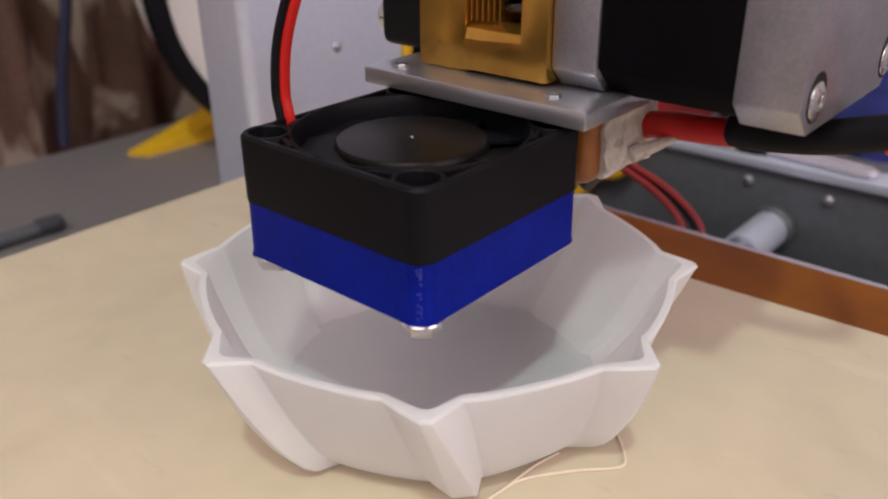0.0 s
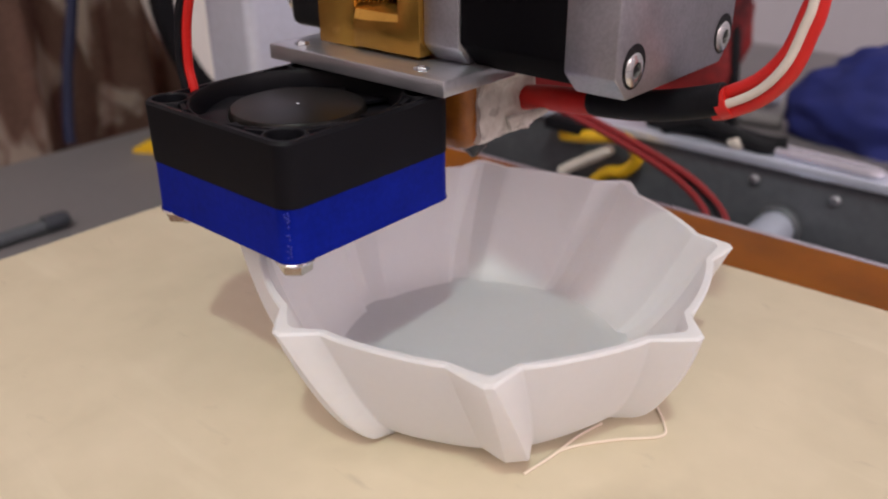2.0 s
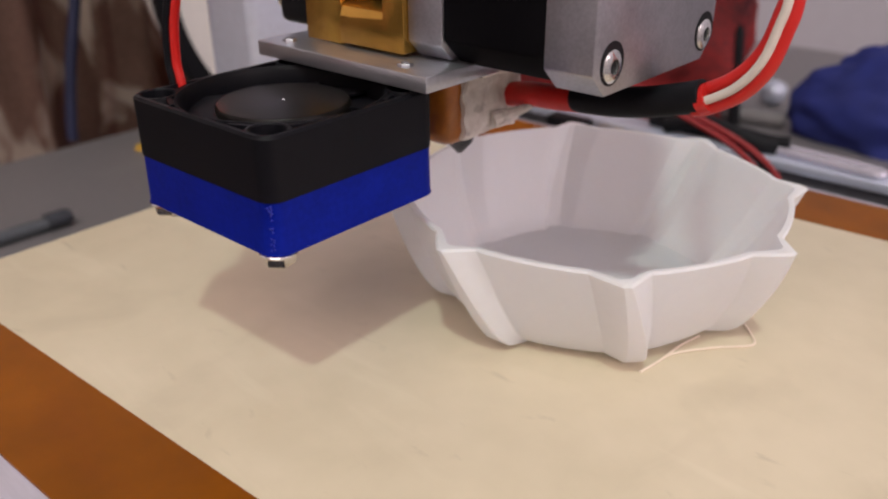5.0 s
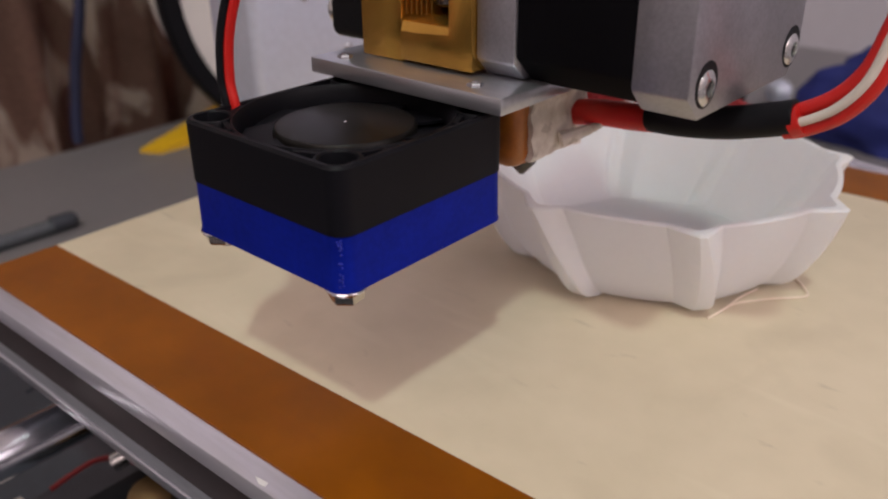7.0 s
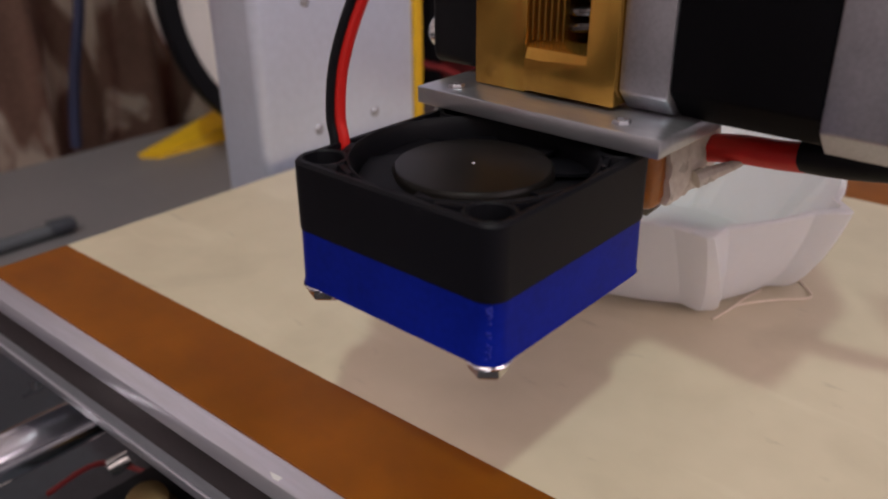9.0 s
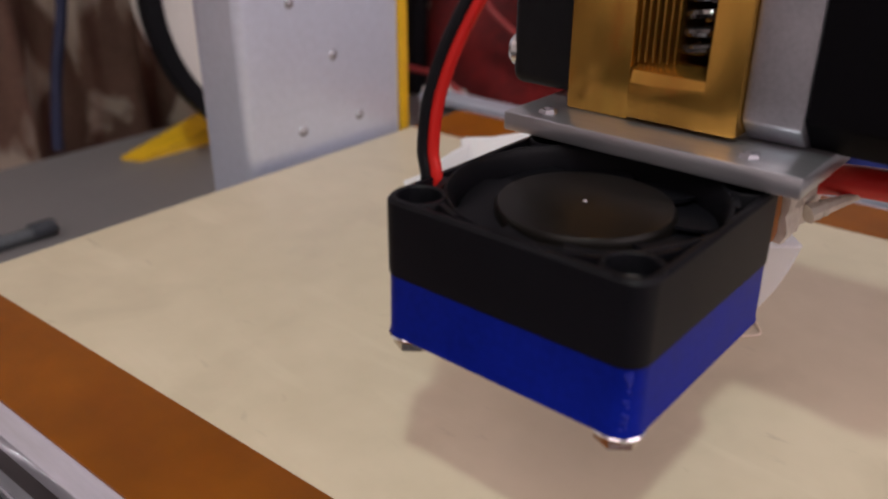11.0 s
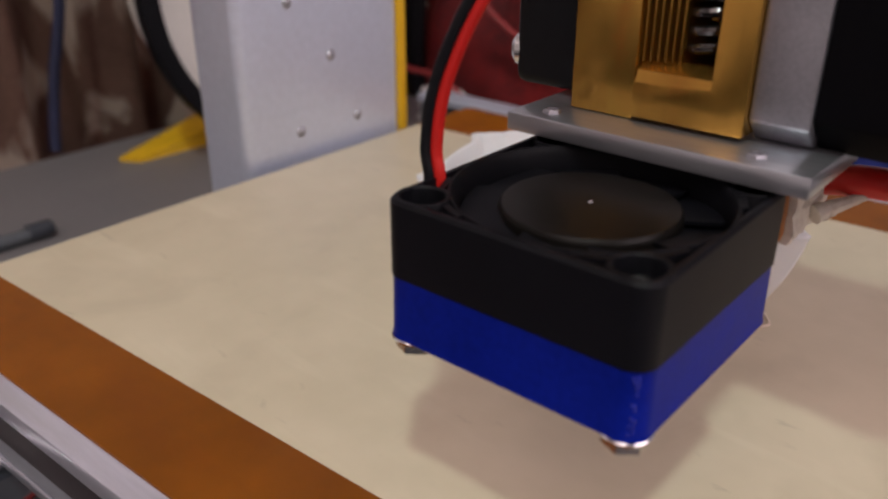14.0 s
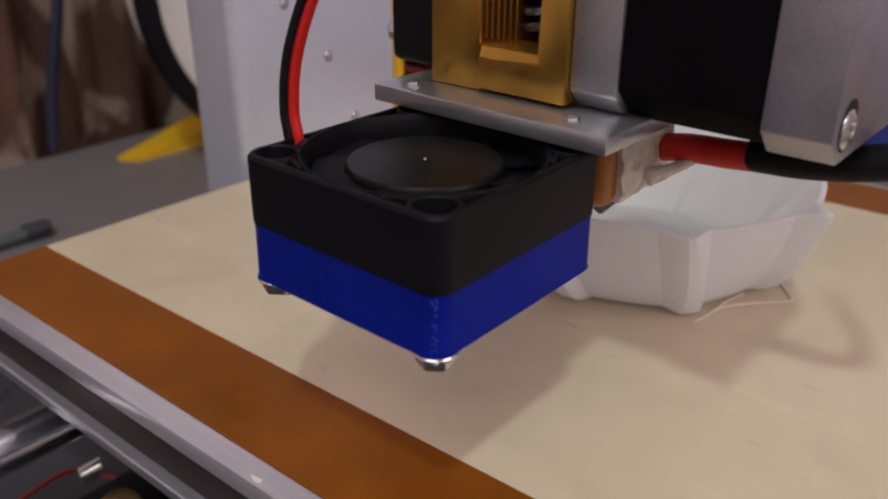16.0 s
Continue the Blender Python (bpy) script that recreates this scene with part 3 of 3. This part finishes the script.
# fan wires
for dx, dy, nm, lb in ((0.0, 0.0, "red", "red fan wire"), (-1.3, -0.75, "rubber", "black fan wire")):
    part("fan_wire", sweep(B(), smooth_path([(-105.2 + dx, 84 + dy, TOP - 7), (-105.6 + dx, 84 + dy, TOP), (-106.2 + dx, 84 + dy, -37), (-105 + dx, 84 + dy, -29.6), (-102.2 + dx, 84.5 + dy, -22), (-98.6 + dx, 85.5 + dy, -15), (-94 + dx, 88 + dy, -7), (-90 + dx, 96 + dy, 4)]), 0.88, 10), M[nm], fan, lb)

plate = part("mount_plate", box(B(), -110.2, -62.6, 105.8, 127, -40.4, -37.3, 0.35), M["plate"], head, "brushed aluminium mounting plate")
for x in (-104.2, -71.2):
    part("screw_head", lathe(B(), (x, 109.6, -37.3), (0, 0, 1), [(0, 0.1), (0.75, 0.1), (0.85, 0.6), (1.25, 0.6), (1.5, 0.3), (1.55, -0.2)], 6), M["cast"], plate, "small steel screw head")

gold = B()
box(gold, -103.6, -92.7, 113.9, 126, -37.2, 8, 0.35)
heat = part("extruder_block", gold, M["gold"], head, "gold anodised extruder block")
gf = B()
ell = [(-92.6, -36.6), (-75.0, -36.6), (-75.0, 8), (-80.0, 8), (-80.0, -31.0), (-92.6, -31.0)]
loft(gf, [[(x, 113.2, z) for x, z in ell], [(x, 126, z) for x, z in ell]])
bmesh.ops.bevel(gf, geom=gf.edges[:], offset=0.4, segments=2, affect="EDGES", profile=0.5)
part("lever_frame", gf, M["gold"], heat, "gold lever frame round the spring window")
gl = B()
lp = [(113.25, -31.2), (113.9, -29.4), (116.2, -28.2), (118, -28.2), (118, -31.2)]
loft(gl, [[(-92.3, y, z) for y, z in lp], [(-80.4, y, z) for y, z in lp]])
part("ledge", gl, M["gold"], heat, "bevelled gold ledge")
for k in range(6):
    x = -92.2 + k * 1.05
    part("fin", box(B(), x, x + 0.4, 114.6 + 0.25 * k, 124, -28.3, 8, 0.08), M["gold"], heat, "thin upright cooling fin")
part("recess", box(B(), -92.5, -80.2, 124.2, 125.5, -31, 8), M["spring"], heat, "dark back of the spring window")
helix = [(-83.6 + 2.7 * math.cos(t * 0.45), 118.6 + 2.7 * math.sin(t * 0.45), -27.4 + t * 0.45 / (2 * math.pi) * 2.5) for t in range(0, 190)]
part("spring", sweep(B(), helix, 0.75, 8), M["spring"], heat, "black coil spring")
part("back_block", box(B(), -118.2, -103.9, 118, 134, -36.4, 8, 2.2, 3), M["rubber"], head, "black plastic carriage block")
part("side_screw", lathe(B(), (-118.3, 121.0, -31.0), (-1, -0.35, 0), [(0, 1.6), (1.8, 1.5), (2.7, 0.8), (2.9, -0.9)], 18), M["steel"], head, "bright screw head on the black block")


def motor_slab(x0, x1, y0, y1, z0, z1, c):
    bm = B()
    lp = [(y0 + c, z0), (y1 - c, z0), (y1, z0 + c), (y1, z1 - c), (y1 - c, z1), (y0 + c, z1), (y0, z1 - c), (y0, z0 + c)]
    loft(bm, [[(x0, y, z) for y, z in lp], [(x1, y, z) for y, z in lp]])
    bmesh.ops.recalc_face_normals(bm, faces=bm.faces[:])
    bmesh.ops.bevel(bm, geom=bm.edges[:], offset=0.5, segments=2, affect="EDGES", profile=0.5)
    return bm


motor = part("motor_body", motor_slab(-66.4, -44.0, 114.6, 157, -37.8, 6, 5.0), M["motor"], head, "black stepper motor body")
part("front_flange", motor_slab(-74.9, -66.4, 114.2, 157.4, -37.2, 6.2, 3.2), M["cast"], motor, "grey aluminium motor flange")
part("end_cap", motor_slab(-44.0, -34.2, 114.2, 157.6, -38.4, 6.2, 4.0), M["cast"], motor, "grey cast aluminium motor end cap")
for y in (119.8, 153.4):
    # flat black disc paints the shade of a counterbore; no hole is cut
    part("recess_shade", lathe(B(), (-34.2, y, -33.0), (1, 0, 0), [(0, 0.06), (3.7, 0.06), (3.8, -0.3), (0, -0.3)], 28), M["rubber"], motor, "flat black disc standing for the shaded counterbore round the screw")
    part("cap_screw", lathe(B(), (-34.3, y, -33.5), (1, 0, 0), [(0, -0.5), (1.2, -0.5), (1.35, 0.75), (2.1, 0.7), (2.8, 0.3), (2.95, -0.4)], 24), M["steel"], motor, "socket-head steel screw")

# hot end with its wrap and wiring
hot = part("hot_end", box(B(), -84, -70.2, 120.5, 144, -56.6, -40.4, 3.2, 4), M["kapton_block"], head, "heater block wrapped in amber tape")
part("nozzle", lathe(B(), (-77, 132, -56.6), (0, 0, 1), [(0, -4.8), (0.6, -4.8), (2.8, -2.4), (3.4, -0.8), (3.4, 0.5), (0, 0.5)], 18), M["spring"], hot, "small dark nozzle")
wool = B()
box(wool, -70.8, -69.2, 124.2, 143, -55.0, -40.8)
bmesh.ops.subdivide_edges(wool, edges=wool.edges[:], cuts=14, use_grid_fill=True)
for v in wool.verts:
    q = v.co / 4
    v.co += Vector((0.9 * noise.noise(q * 1.1) + 0.6 * noise.noise(q * 3.3), 0.5 * noise.noise(q * 2 + Vector((5, 0, 0))), 0.5 * noise.noise(q * 2 + Vector((0, 7, 0)))))
part("insulation_wool", wool, M["wool"], hot, "ragged off-white ceramic wool packing", sharp=80)
tuft = smooth_path([(-68.6, 133, -52.6), (-66.6, 136, -51.6), (-64.6, 138, -50.6), (-62.8, 138.6, -49.6)], 6)
part("wool_tail", sweep(B(), tuft, [1.7 - 1.2 * i / len(tuft) + 0.25 * noise.noise(Vector((i * 0.9, 2, 5))) for i in range(len(tuft))], 9), M["wool"], hot, "frayed tuft of wool")
part("wool_flap", sweep(B(), smooth_path([(-69, 129, -42), (-67.5, 136, -41.5), (-67, 142, -42.5)]), [1.2, 1.3, 1.2, 1.4, 1.3, 1.3, 1.5, 1.4, 1.3, 1.4, 1.5, 1.3, 1.2, 1.1, 1.0, 0.8, 0.6], 8), M["wool"], hot, "frayed upper edge of wool")
part("red_sleeve", sweep(B(), smooth_path([(-71, 140, -49), (-64.2, 140, -47.8), (-57, 140, -47.3), (-50, 140, -46.5)]), 2.6, 18), M["red"], hot, "red silicone sleeve")
part("heat_shrink", sweep(B(), smooth_path([(-53.5, 140, -46.4), (-46, 140, -45.9), (-38, 140, -44.6), (-30, 140, -42.4), (-26.5, 140, -41.2)]), [2.7] + [3.0] * 31 + [2.9], 18), M["rubber"], hot, "black heat-shrink sleeve")
for off, r, nm, lb in (((-0.6, 0.6, 1.2), 1.35, "red", "red heater lead"), ((0.2, -1.8, -0.2), 0.8, "white_wire", "white heater lead"), ((0.9, -0.3, -1.5), 1.35, "red", "red heater lead")):
    part("heater_lead", sweep(B(), smooth_path([(x + off[0], y + off[1], z + off[2]) for x, y, z in ((-29, 140, -42.6), (-26, 140, -41.6), (-20.6, 140, -38.2), (-16.8, 140, -33.2), (-15.0, 140.2, -27), (-14.2, 140.5, -22), (-14.5, 142, -9), (-17, 145, 6))]), r, 12), M[nm], hot, lb)
part("lead_tie", sweep(B(), [(-27.2, 139.8, -42.3), (-25.4, 139.8, -41.4)], 2.75, 14), M["red"], hot, "short red tape wrap")


# ---- things on the table behind the printer ----
def lump(c, size, seed, sub=4, rough=0.3, flat=True):
    bm = B()
    bmesh.ops.create_icosphere(bm, subdivisions=sub, radius=1)
    s = Vector((seed, seed * 0.7, -seed))
    for v in bm.verts:
        d = v.co.copy()
        k = 1 + rough * noise.noise(d * 1.6 + s) + rough * 0.5 * noise.noise(d * 4 + s) + rough * 0.2 * noise.noise(d * 9 + s)
        z = d.z * size[2] * k
        v.co = Vector((c[0] + d.x * size[0] * k, c[1] + d.y * size[1] * k, max(TABLE, c[2] + z) if flat else c[2] + z))
    return bm


solo("fabric_bag", lump((-320, 500, -80), (118, 46, 150), 5.0, 5, 0.28), M["red_cloth"], (-320, 500, TABLE), "dark red and black crumpled fabric bag on the table", "bag", sharp=80)
bag = bpy.data.objects["fabric_bag"]
part("side_strap", sweep(B(), smooth_path([(-420, 462, TABLE + 3), (-412, 452, -120), (-404, 450, -60), (-398, 456, 20), (-392, 470, 60)]), 9, 10), M["rubber"], bag, "black webbing strap")
part("zip", sweep(B(), smooth_path([(-395, 457, -40), (-340, 447, -58), (-290, 447, -52), (-235, 458, -60)]), 3, 8), M["rubber"], bag, "black zip")
solo("blue_cloth", lump((-108, 532, -152), (66, 32, 42), 21.0, 5, 0.2), M["blue_cloth"], (-112, 530, TABLE), "crumpled royal blue cloth on the table", "cloth", sharp=80)
solo("black_strap", sweep(B(), smooth_path([(-192, 490, -162), (-196, 491, -120), (-203, 494, -60), (-204, 498, 40)]), 3.6, 10), M["rubber"], (-192, 490, TABLE), "black strap beside the red bag", "strap")
solo("white_ball", lump((-198, 568, TABLE + 9), (9, 9, 9), 2.0, 3, 0.12, False), M["sheet"], (-193, 562, TABLE), "small round white ball behind the red bag", "ball")
LIP = -103.4
hairpin = [(-99, 300.5, LIP + 1.5), (-80, 299.5, LIP + 1.5), (-66, 298, LIP + 1.5), (-62.5, 296.5, LIP + 1.5), (-62, 294.5, LIP + 1.5), (-65, 293, LIP + 1.5), (-80, 294, LIP + 1.5), (-98, 295.5, LIP + 1.5)]
solo("wire_tool", sweep(B(), smooth_path(hairpin), 1.45, 10), M["alu"], (-80, 297, LIP), "bent bright metal rod lying on the rear bar", "tool")
solo("black_cable", sweep(B(), smooth_path([(-150, 299, LIP + 2.2), (-138, 297, LIP + 3.4), (-126, 300, LIP + 2.4), (-114, 297, LIP + 3.6), (-103, 299, LIP + 2.2), (-96, 301, LIP + 2.4)]), 3.3, 10), M["rubber"], (-125, 299, LIP), "thin black cable lying along the rear bar", "cable", "cables on the rear bar")
solo("black_cable", sweep(B(), smooth_path([(-142, 294, LIP + 2.0), (-128, 295, LIP + 6.5), (-116, 294, LIP + 5.0), (-104, 295, LIP + 2.0), (-99, 297, LIP + 2.0)]), 3.0, 10), M["rubber"], (-120, 295, LIP), "short black cable looped on the rear bar", "cable", "cables on the rear bar")
solo("grey_stick", sweep(B(), [(-256, 508, TABLE + 5), (-172, 522, TABLE + 5)], 5, 12), M["table"], (-214, 515, TABLE), "dull grey stick lying on the table behind the printer", "stick")
solo("pale_clip", lump((-112, 292.6, LIP + 2.6), (3.2, 2.2, 2.6), 6.0, 3, 0.25, False), M["white_wire"], (-112, 292.6, LIP), "small pale plastic clip on the rear bar", "clip")
solo("yellow_cable", sweep(B(), smooth_path([(-183, 286, -111), (-174, 284, -109.5), (-165, 283, -107.5), (-156, 283, -105.8), (-149.5, 284, -108), (-148, 286, -114), (-154, 287, -121), (-166, 288, -127), (-186, 288, TABLE + 6)]), 2.7, 10), M["yellow"], (-165, 286, TABLE + 4), "yellow cable looped before the rear bar", "cable")
solo("white_tube", sweep(B(), smooth_path([(-160, 285, -112.5), (-163, 284, -114.5), (-187, 283, -131.5), (-205, 280, TABLE + 6)]), 2.3, 12), M["white_wire"], (-187, 283, TABLE + 4), "short white plastic tube before the rear bar", "tube")
solo("black_connector", box(B(), -190, -172, 281, 289.3, -108.5, -103.2, 1.0), M["rubber"], (-181, 285, -108.5), "black plastic connector clipped to the rear bar", "connector")
solo("crumpled_paper", lump((-352, 420, TABLE + 9), (24, 12, 14), 3.0, 4, 0.5), M["paper"], (-352, 420, TABLE), "crumpled white paper on the table", "paper", sharp=20)
for pts in ([(-318, 405, -60), (-309, 400, -78), (-287, 400, -94), (-262, 402, -106), (-246, 404, -118), (-235, 410, TABLE + 1.5)], [(-385, 402, -122), (-370, 400, -127), (-350, 400, -128), (-334, 400, -133), (-318, 402, -145), (-310, 404, TABLE + 1.5)]):
    solo("red_wire", sweep(B(), smooth_path(pts), 1.9, 8), M["red_dark"], pts[-1], "thin red wire arching over the table", "wire", "loose red wires")

# ---- filament spool and its stand ----
SC = Vector((-404, 333, -66))
spool = thing("filament_spool", (SC.x, SC.y, TABLE), "black-rimmed filament spool wound with white filament", "filament spool")
part("rim", lathe(B(), SC, (1, 0, 0), [(88.5, -4), (98, -4), (99, -3), (99, 3), (98, 4), (88.5, 4)], 110, closed=True), M["rubber"], spool, "black spool rim")
part("winding", lathe(B(), SC, (1, 0, 0), [(26, -40), (82, -40), (88.6, -3), (88.6, 2), (26, 2)], 110, closed=True), M["winding"], spool, "white filament winding")
foot = B()
fp = [(-448, 233), (-436, 240), (-434, 330), (-466, 330), (-460, 300)]
rise = (2, 2, 16, 18, 13)
loft(foot, [[(x, y, TABLE) for x, y in fp], [(x - 0.12 * h, y, TABLE + h) for (x, y), h in zip(fp, rise)]])
solo("spool_foot", foot, M["yellow"], (-425, 270, TABLE), "yellow plastic wedge foot of the spool stand", "stand foot")

pen = thing("pen", (-376, 120, TABLE), "grey pen with a black cap lying on the table", "pen")
part("barrel", sweep(B(), [(-378, 50, TABLE + 3.4), (-376, 147, TABLE + 3.4)], 3.4, 14), M["darkbar"], pen, "grey barrel")
part("cap", sweep(B(), [(-376, 145, TABLE + 4.2), (-375.7, 155, TABLE + 4.2), (-375.6, 157, TABLE + 4.2)], [4.2, 4.2, 2.8], 14), M["base"], pen, "black cap")


# ---- what moves ----
def motions():
    o = ORIGIN["extruder"]
    walk(head, [(t, Matrix.Translation(at(o.x + h, o.y, o.z))) for t, h, b in MOVES])
    walk(rotor, [(k / 10, Matrix.Rotation(radians(75 * k), 4, "Z")) for k in range(161)])
    for ob in (bed, bowl_ob, strand_ob):
        o = ORIGIN[ob.name]
        walk(ob, [(t, Matrix.Translation(at(o.x, o.y + b, o.z))) for t, h, b in MOVES])


motions()
